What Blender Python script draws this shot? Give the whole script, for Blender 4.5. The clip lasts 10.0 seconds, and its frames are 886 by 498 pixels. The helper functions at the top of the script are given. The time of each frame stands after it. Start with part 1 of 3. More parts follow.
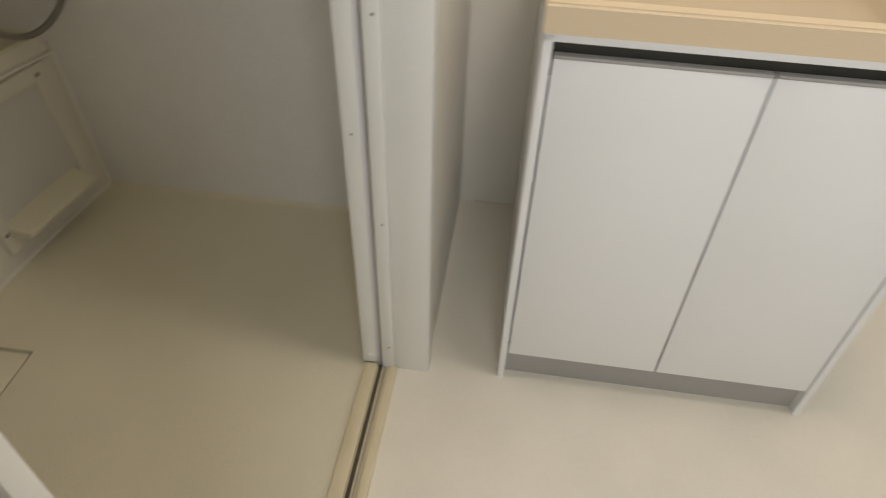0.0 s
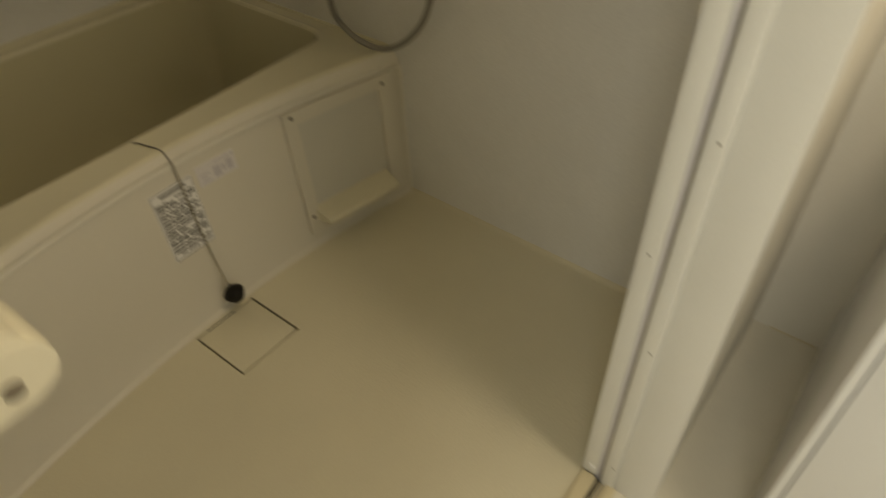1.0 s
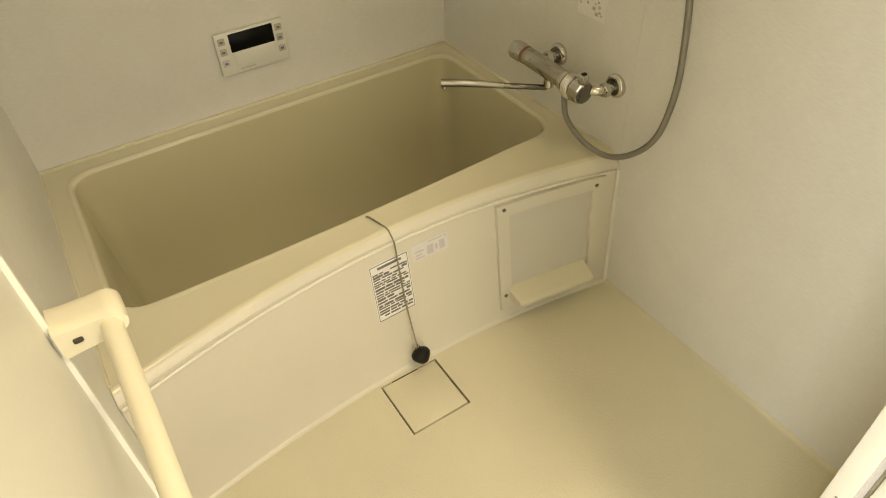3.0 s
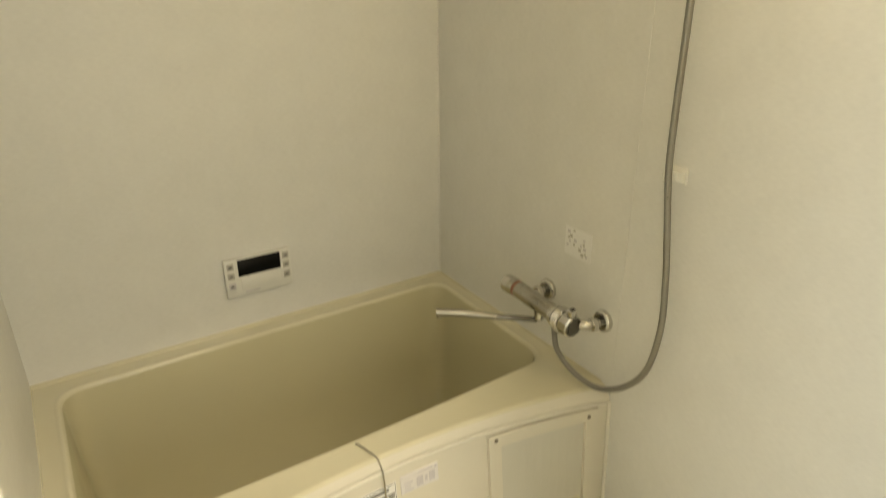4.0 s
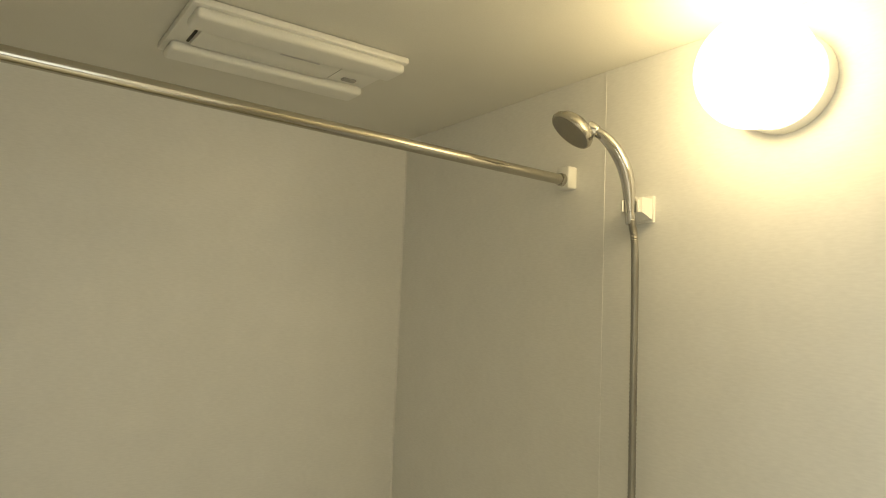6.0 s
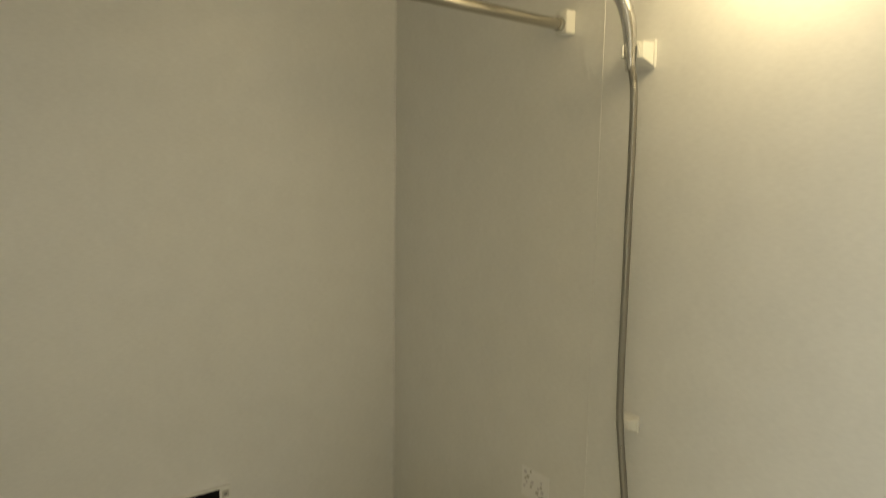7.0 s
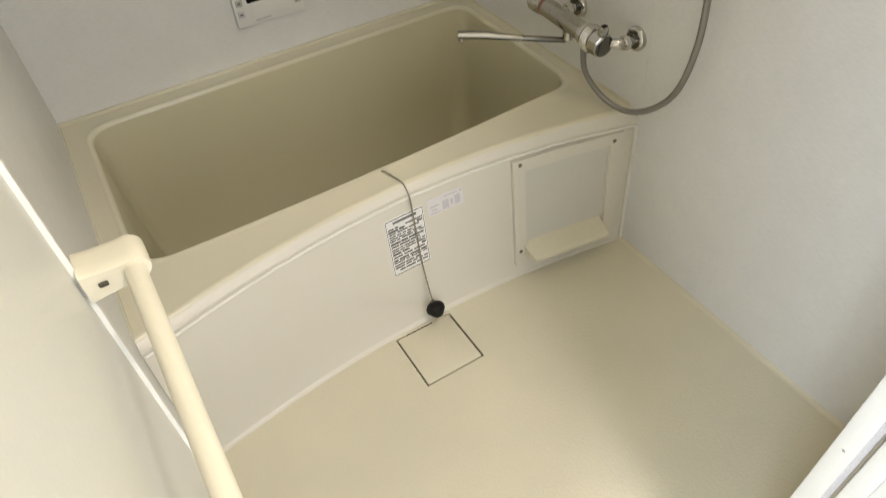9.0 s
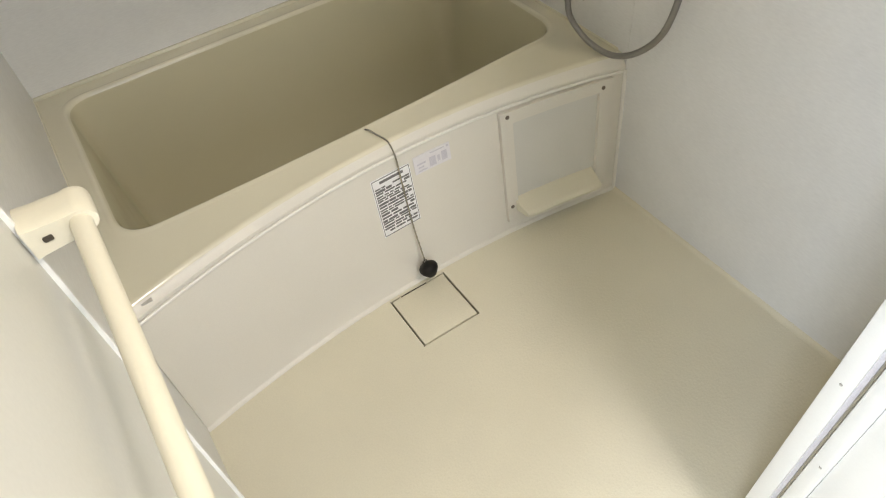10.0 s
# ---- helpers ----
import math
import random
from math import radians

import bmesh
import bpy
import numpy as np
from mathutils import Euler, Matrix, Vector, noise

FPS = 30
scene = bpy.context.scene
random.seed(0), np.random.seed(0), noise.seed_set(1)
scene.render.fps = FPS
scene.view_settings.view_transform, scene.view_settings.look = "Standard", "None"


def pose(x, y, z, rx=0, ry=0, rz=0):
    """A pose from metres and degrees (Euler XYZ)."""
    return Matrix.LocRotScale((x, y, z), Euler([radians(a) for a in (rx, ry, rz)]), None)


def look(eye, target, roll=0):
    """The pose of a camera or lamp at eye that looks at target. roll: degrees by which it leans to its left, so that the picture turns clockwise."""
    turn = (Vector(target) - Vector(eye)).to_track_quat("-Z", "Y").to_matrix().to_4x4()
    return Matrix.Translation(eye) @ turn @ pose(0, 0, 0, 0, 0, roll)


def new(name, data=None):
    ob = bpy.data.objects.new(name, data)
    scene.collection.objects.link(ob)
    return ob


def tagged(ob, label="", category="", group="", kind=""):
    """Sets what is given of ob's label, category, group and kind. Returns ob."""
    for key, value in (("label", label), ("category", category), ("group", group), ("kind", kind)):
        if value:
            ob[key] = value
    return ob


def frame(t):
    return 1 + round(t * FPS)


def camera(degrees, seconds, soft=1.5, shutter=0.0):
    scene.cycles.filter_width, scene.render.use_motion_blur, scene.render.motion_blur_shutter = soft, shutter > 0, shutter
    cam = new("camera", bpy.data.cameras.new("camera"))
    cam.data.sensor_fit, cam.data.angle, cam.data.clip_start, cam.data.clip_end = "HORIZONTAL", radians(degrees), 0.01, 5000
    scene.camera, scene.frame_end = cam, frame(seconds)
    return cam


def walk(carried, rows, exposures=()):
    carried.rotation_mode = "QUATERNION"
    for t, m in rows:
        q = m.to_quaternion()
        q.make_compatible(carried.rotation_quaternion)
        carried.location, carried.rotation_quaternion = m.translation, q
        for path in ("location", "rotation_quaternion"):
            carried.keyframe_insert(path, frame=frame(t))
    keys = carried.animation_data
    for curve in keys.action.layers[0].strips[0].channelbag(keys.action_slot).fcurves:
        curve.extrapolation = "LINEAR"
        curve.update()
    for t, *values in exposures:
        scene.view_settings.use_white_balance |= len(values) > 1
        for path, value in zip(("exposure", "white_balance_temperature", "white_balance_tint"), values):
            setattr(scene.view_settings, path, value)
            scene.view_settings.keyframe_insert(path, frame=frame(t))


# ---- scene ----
cam = camera(67.8, 10.0, soft=1.0, shutter=0.4)
PATH = [
    (0, (-1.350, -1.987, 1.186), (0.089, -1.817, -0.192), 2.0),
    (0.3, (-1.312, -1.980, 1.182), (0.045, -1.609, -0.236), 2.8),
    (0.5, (-1.250, -1.981, 1.178), (0.075, -1.459, -0.225), 3.4),
    (1, (-1.192, -1.917, 1.223), (-0.037, -1.013, -0.138), -0.8),
    (1.2, (-1.166, -1.892, 1.268), (-0.078, -0.843, -0.042), -1.8),
    (1.5, (-1.135, -1.865, 1.319), (-0.102, -0.769, 0.003), -2.6),
    (2, (-1.124, -1.836, 1.378), (-0.146, -0.621, 0.126), -1.1),
    (2.2, (-1.147, -1.812, 1.426), (-0.253, -0.601, 0.11), -0.1),
    (3.3, (-1.138, -1.832, 1.452), (-0.394, -0.551, 0.101), -3.1),
    (3.5, (-1.147, -1.834, 1.458), (-0.329, -0.473, 0.23), -1.9),
    (4, (-1.153, -1.833, 1.493), (-0.171, -0.289, 0.685), -0.4),
    (4.5, (-1.094, -1.835, 1.546), (-0.072, -0.231, 0.925), 0.7),
    (5, (-1.106, -1.814, 1.601), (0.008, -0.188, 1.261), 1.1),
    (5.5, (-1.141, -1.842, 1.594), (-0.002, -0.197, 1.593), 2.1),
    (5.7, (-1.121, -1.826, 1.598), (0.021, -0.188, 1.708), 2.2),
    (6.0, (-1.121, -1.826, 1.605), (0.024, -0.196, 1.785), 2.4),
    (6.4, (-1.121, -1.826, 1.604), (0.036, -0.201, 1.715), 2.2),
    (6.8, (-1.121, -1.826, 1.598), (0.045, -0.204, 1.482), 1.5),
    (7, (-1.116, -1.822, 1.6), (0.043, -0.21, 1.351), 0.8),
    (7.2, (-1.121, -1.836, 1.581), (0.001, -0.226, 1.198), -0.3),
    (7.5, (-1.153, -1.804, 1.592), (-0.071, -0.256, 0.935), -0.5),
    (8, (-1.161, -1.796, 1.584), (-0.189, -0.361, 0.586), -0.6),
    (8.5, (-1.144, -1.845, 1.488), (-0.354, -0.492, 0.246), -2.4),
    (9, (-1.144, -1.833, 1.448), (-0.478, -0.613, 0.01), -4.1),
    (9.5, (-1.136, -1.843, 1.439), (-0.491, -0.67, -0.047), -4.4),
    (10, (-1.123, -1.844, 1.411), (-0.503, -0.682, -0.094), -7.3),
]
EXPOSURES = [
    (0.0, -1.62, 7450, 17), (0.5, -1.62, 7750, 16), (1.0, -1.70, 9600, 10), (1.2, -1.22, 9500, 9), (1.5, -0.84, 9600, 9), (2.0, -0.38, 10100, 9), (2.2, -0.26, 9800, 9), (3.5, -0.20, 9200, 8),
    (4.0, -0.16, 8750, 7), (4.5, -0.14, 8500, 6), (5.0, -0.26, 8500, 6), (5.5, -0.52, 9000, 6), (6.8, -0.72, 8100, 6), (7.0, -0.81, 8300, 7), (7.5, -0.74, 7750, 9), (8.0, -0.26, 7100, 11), (8.5, -0.08, 6950, 13),
    (9.0, -0.18, 6650, 14), (10.0, -0.18, 6450, 15)]
walk(cam, [(t, look(eye, target, roll)) for t, eye, target, roll in PATH], EXPOSURES)

# ---- world and lights ----
world = bpy.data.worlds.new("world")
scene.world = world
world.use_nodes = True
world.node_tree.nodes["Background"].inputs["Color"].default_value = (0.6, 0.65, 0.7, 1)
world.node_tree.nodes["Background"].inputs["Strength"].default_value = 0.05


def area_lamp(name, eye, target, size, watts, colour):
    data = bpy.data.lights.new(name, "AREA")
    data.shape, data.size, data.energy, data.color = "DISK", size, watts, colour
    ob = new(name, data)
    ob.matrix_world = look(eye, target)
    return ob


LAMP_AT = (-0.10, -1.249, 2.018)
bulb = bpy.data.lights.new("bathroom_bulb", "POINT")
bulb.energy, bulb.color, bulb.shadow_soft_size = 4.65, (1.0, 0.85, 0.55), 0.075
bulb_ob = new("bathroom_bulb", bulb)
bulb_ob.location = (LAMP_AT[0] - 0.005, LAMP_AT[1], LAMP_AT[2])
area_lamp("washroom_ceiling_lamp", (-0.56, -2.34, 2.38), (-0.56, -2.34, 0.0), 0.30, 26.0, (1.0, 0.94, 0.84))
day = area_lamp("washroom_window_light", (-2.27, -2.30, 1.50), (-1.0, -2.34, 1.30), 1.0, 39.0, (0.76, 0.88, 1.0))
hall = area_lamp("washroom_doorway_light", (-0.95, -3.57, 1.20), (-0.92, -1.9, 0.95), 1.0, 12.5, (0.78, 0.89, 1.0))
hall.data.shape, hall.data.size, hall.data.size_y = "RECTANGLE", 0.74, 1.6
day.data.shape, day.data.size, day.data.size_y = "RECTANGLE", 0.62, 1.06

# ---- materials ----


def shader(name, colour, rough=0.5, metal=0.0, grain=0.03, grain_scale=300.0, stain=0.03, stain_scale=4.0,
           bump=0.0, bump_scale=300.0, clear=0.0, emit=None, power=0.0, weave=0.0, streak=1.0):
    """A node material: two scales of colour variation and a fine bump in object space."""
    m = bpy.data.materials.new(name)
    m.use_nodes = True
    nt = m.node_tree
    b = nt.nodes["Principled BSDF"]
    b.inputs["Roughness"].default_value, b.inputs["Metallic"].default_value = rough, metal
    b.inputs["Coat Weight"].default_value = clear
    geo = nt.nodes.new("ShaderNodeNewGeometry")

    where = geo.outputs["Position"]
    if streak != 1.0:      # a grain drawn out sideways
        squash = nt.nodes.new("ShaderNodeVectorMath")
        squash.operation = "MULTIPLY"
        squash.inputs[1].default_value = (1.0, 1.0, streak)
        nt.links.new(geo.outputs["Position"], squash.inputs[0])
        where = squash.outputs[0]

    def tex(scale, detail, at=None):
        n = nt.nodes.new("ShaderNodeTexNoise")
        n.inputs["Scale"].default_value, n.inputs["Detail"].default_value = scale, detail
        nt.links.new(at or geo.outputs["Position"], n.inputs["Vector"])
        return n.outputs["Fac"]

    def scaled(a, low, high):
        n = nt.nodes.new("ShaderNodeMapRange")
        n.interpolation_type = "SMOOTHSTEP"
        n.inputs["From Min"].default_value, n.inputs["From Max"].default_value = 0.1, 0.9
        n.inputs["To Min"].default_value, n.inputs["To Max"].default_value = low, high
        nt.links.new(a, n.inputs["Value"])
        return n.outputs["Result"]

    def times(a, c):
        n = nt.nodes.new("ShaderNodeMath")
        n.operation = "MULTIPLY"
        nt.links.new(a, n.inputs[0])
        nt.links.new(c, n.inputs[1])
        return n.outputs[0]

    fine = scaled(tex(grain_scale, 2, where), 1 - grain, 1 + grain)
    wide = scaled(tex(stain_scale, 4), 1 - stain, 1 + stain)
    mix = nt.nodes.new("ShaderNodeVectorMath")
    mix.operation = "SCALE"
    mix.inputs[0].default_value = colour
    nt.links.new(times(fine, wide), mix.inputs["Scale"])
    nt.links.new(mix.outputs[0], b.inputs["Base Color"])
    rr = scaled(tex(stain_scale * 3, 3), max(rough - 0.03, 0.02), min(rough + 0.03, 1))
    nt.links.new(rr, b.inputs["Roughness"])
    if bump:
        height = tex(bump_scale, 3, where)
        if weave:
            w = nt.nodes.new("ShaderNodeTexVoronoi")
            w.inputs["Scale"].default_value = weave
            nt.links.new(geo.outputs["Position"], w.inputs["Vector"])
            add = nt.nodes.new("ShaderNodeMath")
            nt.links.new(height, add.inputs[0])
            nt.links.new(w.outputs["Distance"], add.inputs[1])
            height = add.outputs[0]
        bp = nt.nodes.new("ShaderNodeBump")
        bp.inputs["Strength"].default_value, bp.inputs["Distance"].default_value = bump, 0.001
        nt.links.new(height, bp.inputs["Height"])
        nt.links.new(bp.outputs["Normal"], b.inputs["Normal"])
    if emit:
        b.inputs["Emission Color"].default_value = (*emit, 1)
        b.inputs["Emission Strength"].default_value = power
    return m


WALL_PANEL = shader("wall_panel", (0.79, 0.79, 0.775), 0.40, grain=0.04, grain_scale=55, stain=0.025, stain_scale=11, bump=0.1, bump_scale=90, streak=5.0)
CEILING = shader("ceiling_panel", (0.72, 0.71, 0.66), 0.5, bump=0.1)
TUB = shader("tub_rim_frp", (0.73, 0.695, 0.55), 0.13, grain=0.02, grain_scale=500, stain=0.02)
# the rim's material again, with the basin's shade put into a darker colour
BASIN_SHADED = shader("tub_basin_frp_shaded", (0.625, 0.585, 0.42), 0.16, grain=0.02, grain_scale=500, stain=0.02)
APRON = shader("apron_frp", (0.745, 0.715, 0.64), 0.36, grain=0.02, stain=0.02, bump=0.12, bump_scale=600)
FLOOR = shader("floor_frp", (0.715, 0.675, 0.535), 0.46, grain=0.03, grain_scale=250, stain=0.035, stain_scale=5, bump=0.35, bump_scale=260, weave=160)
SEALANT = shader("sealant", (0.84, 0.82, 0.76), 0.35, stain=0.05)
VINYL = shader("vinyl_floor", (0.77, 0.73, 0.635), 0.36, grain=0.018, grain_scale=120, stain=0.05, stain_scale=6, bump=0.15, bump_scale=200)
PLASTER = shader("wallpaper", (0.79, 0.765, 0.70), 0.8, grain=0.03, grain_scale=250, stain=0.02, bump=0.5, bump_scale=240)
WHITE = shader("white_laminate", (0.82, 0.83, 0.84), 0.17, grain=0.01, stain=0.015)
WHITE_PAINT = shader("white_frame", (0.80, 0.80, 0.77), 0.38, grain=0.015, stain=0.03)
CREAM_BAR = shader("cream_plastic", (0.74, 0.70, 0.565), 0.33, grain=0.012, stain=0.02, clear=0.15)
SILL = shader("sill_resin", (0.68, 0.60, 0.42), 0.45, stain=0.07, stain_scale=9)
DOOR_PANEL = shader("door_resin", (0.66, 0.655, 0.60), 0.40, grain=0.02, stain=0.03, bump=0.10, bump_scale=220)
# apron off-white, darkened a little to paint the shade of the shallow recess
HATCH_SHADED = shader("hatch_field_shaded", (0.67, 0.66, 0.61), 0.42, grain=0.02, stain=0.03, bump=0.1, bump_scale=400)
LEDGE = shader("soap_ledge_frp", (0.70, 0.665, 0.53), 0.36, grain=0.02, stain=0.03)
CHROME = shader("chrome", (0.60, 0.59, 0.57), 0.07, 1.0, grain=0.01, stain=0.05, stain_scale=40)
# chrome with the dark surroundings it would mirror put into its colour
DARKENED_CHROME = shader("darkened_chrome", (0.17, 0.165, 0.15), 0.12, 1.0, grain=0.01, stain=0.05, stain_scale=40)
SATIN = shader("satin_metal", (0.47, 0.45, 0.41), 0.26, 1.0, grain=0.02, stain=0.04, stain_scale=30)
SATIN_DIM = shader("dull_satin_metal", (0.34, 0.33, 0.30), 0.30, 1.0, grain=0.02, stain=0.04, stain_scale=30)
HOSE = shader("hose_grey", (0.30, 0.29, 0.27), 0.30, 0.7, grain=0.03, stain=0.06, stain_scale=20)
STEEL = shader("stainless_rod", (0.48, 0.455, 0.40), 0.15, 1.0, grain=0.02, stain=0.03)
BLACK = shader("black_rubber", (0.012, 0.011, 0.010), 0.45, grain=0.1, stain=0.1)
SCREEN = shader("display_glass", (0.004, 0.004, 0.004), 0.30, stain=0.05)
for dull in (BLACK, SCREEN):
    dull.node_tree.nodes["Principled BSDF"].inputs["Specular IOR Level"].default_value = 0.2
DARK = shader("dark_channel", (0.045, 0.045, 0.04), 0.35, 0.6, stain=0.1, stain_scale=12)
GAP = shader("dark_gap", (0.06, 0.05, 0.035), 0.8)
GREY = shader("grey_print", (0.18, 0.176, 0.172), 0.6, grain=0.1)
PALE_PRINT = shader("pale_print", (0.62, 0.60, 0.63), 0.6, grain=0.1)
STICKER = shader("sticker_paper", (0.87, 0.87, 0.87), 0.4, stain=0.02)
BUTTON = shader("grey_button", (0.50, 0.485, 0.45), 0.5)
KICK = shader("kick_board", (0.36, 0.35, 0.335), 0.5, stain=0.04)
COUNTER = shader("vanity_counter", (0.74, 0.60, 0.42), 0.3, stain=0.025, clear=0.2)
BOWL = shader("vanity_bowl", (0.66, 0.55, 0.41), 0.25, stain=0.02, clear=0.2)
SCREW = shader("screw_head", (0.22, 0.19, 0.15), 0.4, 0.5)
RED = shader("red_ring", (0.34, 0.15, 0.10), 0.4)
PALE_STICKER = shader("pale_sticker", (0.77, 0.75, 0.77), 0.4, stain=0.03, stain_scale=60)
FAINT_PRINT = shader("faint_print", (0.60, 0.58, 0.63), 0.6, grain=0.1)
GLOBE = shader("lamp_globe", (0.9, 0.88, 0.82), 0.3, emit=(1.0, 0.88, 0.62), power=5.0)
ALU = shader("aluminium_track", (0.42, 0.41, 0.38), 0.35, 0.9, stain=0.08, stain_scale=15)

# ---- mesh helpers ----


def finish(name, bm, material, smooth=False):
    me = bpy.data.meshes.new(name)
    bmesh.ops.recalc_face_normals(bm, faces=bm.faces)
    bm.to_mesh(me)
    bm.free()
    me.materials.append(material)
    if smooth:
        me.polygons.foreach_set("use_smooth", [True] * len(me.polygons))
        me.set_sharp_from_angle(angle=radians(40))
    return new(name, me)


def part(name, bm, material, parent, label="", smooth=True):
    ob = finish(name, bm, material, smooth)
    ob.parent = parent
    return tagged(ob, label)


def thing(name, label, category, group="", kind=""):
    ob = new(name)
    ob.empty_display_size = 0.05
    ob.location = (0, 0, 0)
    return tagged(ob, label, category, group, kind)


def box(x0, x1, y0, y1, z0, z1, bevel=0.0, seg=2, bm=None):
    b = bmesh.new()
    bmesh.ops.create_cube(b, size=1)
    bmesh.ops.scale(b, vec=(x1 - x0, y1 - y0, z1 - z0), verts=b.verts)
    bmesh.ops.translate(b, vec=((x0 + x1) / 2, (y0 + y1) / 2, (z0 + z1) / 2), verts=b.verts)
    if bevel:
        bmesh.ops.bevel(b, geom=b.edges[:], offset=bevel, segments=seg, affect="EDGES", profile=0.5)
    if bm is None:
        return b
    joined(bm, b)
    return bm


def joined(bm, other):
    me = bpy.data.meshes.new("tmp")
    other.to_mesh(me)
    other.free()
    bm.from_mesh(me)
    bpy.data.meshes.remove(me)
    return bm


def lathe(profile, start, end, seg=32):
    """A turned shape: profile of (distance along the axis, radius) from start towards end."""
    a, d = Vector(start), (Vector(end) - Vector(start)).normalized()
    u = d.orthogonal().normalized()
    v = d.cross(u)
    bm = bmesh.new()
    rings = []
    for s, r in profile:
        c = a + d * s
        rings.append([bm.verts.new(c + (u * math.cos(k * math.tau / seg) + v * math.sin(k * math.tau / seg)) * max(r, 1e-5)) for k in range(seg)])
    for p, q in zip(rings, rings[1:]):
        for k in range(seg):
            bm.faces.new((p[k], p[(k + 1) % seg], q[(k + 1) % seg], q[k]))
    bm.faces.new(rings[0][::-1])
    bm.faces.new(rings[-1])
    return bm


def rod(start, end, r, seg=20, bevel=0.002):
    n = (Vector(end) - Vector(start)).length
    return lathe([(0, r - bevel), (bevel, r), (n - bevel, r), (n, r - bevel)], start, end, seg)


def spline(points, steps=10):
    """Catmull-Rom through the points."""
    p = [Vector(q) for q in points]
    p = [2 * p[0] - p[1]] + p + [2 * p[-1] - p[-2]]
    out = []
    for i in range(1, len(p) - 2):
        for k in range(steps):
            t = k / steps
            a, b, c, d = p[i - 1:i + 3]
            out.append(0.5 * (2 * b + (c - a) * t + (2 * a - 5 * b + 4 * c - d) * t * t + (3 * b - a - 3 * c + d) * t ** 3))
    return out + [p[-2]]


def tube(points, radius, seg=14, ribs=0.0, steps=10, raw=False):
    """A round tube along the points; radius may be a function of the fraction of the way."""
    path = [Vector(q) for q in points] if raw else spline(points, steps)
    bm = bmesh.new()
    ref, rings = None, []
    for i, c in enumerate(path):
        d = (path[min(i + 1, len(path) - 1)] - path[max(i - 1, 0)]).normalized()
        ref = d.orthogonal().normalized() if ref is None else (ref - d * ref.dot(d)).normalized()
        v = d.cross(ref)
        r = radius(i / (len(path) - 1)) if callable(radius) else radius
        if ribs:
            r *= 1 + ribs * (i % 2)
        rings.append([bm.verts.new(c + (ref * math.cos(k * math.tau / seg) + v * math.sin(k * math.tau / seg)) * r) for k in range(seg)])
    for p, q in zip(rings, rings[1:]):
        for k in range(seg):
            bm.faces.new((p[k], p[(k + 1) % seg], q[(k + 1) % seg], q[k]))
    bm.faces.new(rings[0][::-1])
    bm.faces.new(rings[-1])
    return bm


def rounded_quad(corners, r, n=6):
    """A closed ring in the plane: a quad with rounded corners. r: one radius, or one for each corner."""
    out = []
    for i in range(4):
        a, b, c = Vector(corners[i - 1]), Vector(corners[i]), Vector(corners[(i + 1) % 4])
        u, w = (a - b).normalized(), (c - b).normalized()
        rad = r[i] if isinstance(r, (list, tuple)) else r
        p, q = b + u * rad, b + w * rad
        for k in range(n + 1):
            t = k / n
            out.append(p * (1 - t) ** 2 + b * 2 * t * (1 - t) + q * t * t)
    return out


def bridge(bm, a, b):
    n = len(a)
    for k in range(n):
        bm.faces.new((a[k], a[(k + 1) % n], b[(k + 1) % n], b[k]))


# ---- the rooms ----
W, D, H = 1.30, 1.727, 2.154          # bathroom: width, depth to the door wall, ceiling
JAMB_R, JAMB_L = -0.506, -1.292      # door opening
OUT = -1.860                         # washroom face of the door wall
HEAD = 2.0
EAST, WEST, SOUTH, WH = 0.100, -2.3, -3.6, 2.42   # washroom


def structure(name, bm, material, label, category, smooth=False):
    return tagged(finish(name, bm, material, smooth), label, category, kind="structure")


wall_back = structure("wall_back", box(-W - 0.05, 0.05, 0.0, 0.06, -0.05, H + 0.1), WALL_PANEL, "off-white bathroom wall panel behind the tub", "wall")
wall_left = structure("wall_left", box(-W - 0.09, -W, -D, 0.0, -0.05, H + 0.1), WALL_PANEL, "off-white bathroom wall panel beside the tub", "wall")
wall_right = structure("wall_right", box(0.012, 0.05, -1.79, 0.0, -0.05, H + 0.1), GAP, "off-white bathroom wall of two joined panels", "wall")
for y0, y1 in ((-0.841, -0.001), (-1.726, -0.845)):
    part("panel", box(0.0, 0.011, y0, y1, -0.02, H, 0.0008, 1), WALL_PANEL, wall_right, smooth=False)
part("joint_strip", box(-0.0008, 0.006, -0.8458, -0.8402, 0.43, H, 0.0004, 1), WALL_PANEL, wall_right, "thin white joint sealant")
part("corner_sealant", rod((-0.001, -0.001, 0.46), (-0.001, -0.001, H), 0.003, 8), WALL_PANEL, wall_right)

door_wall = bmesh.new()
box(JAMB_R + 0.026, EAST, OUT, -D - 0.001, -0.05, WH + 0.1, bm=door_wall)
box(WEST, JAMB_L - 0.012, OUT, -D - 0.001, -0.05, WH + 0.1, bm=door_wall)
box(JAMB_L - 0.012, JAMB_R + 0.026, OUT, -D - 0.001, HEAD + 0.03, WH + 0.1, bm=door_wall)
structure("wall_door", door_wall, PLASTER, "off-white papered wall with the bathroom door opening", "wall")

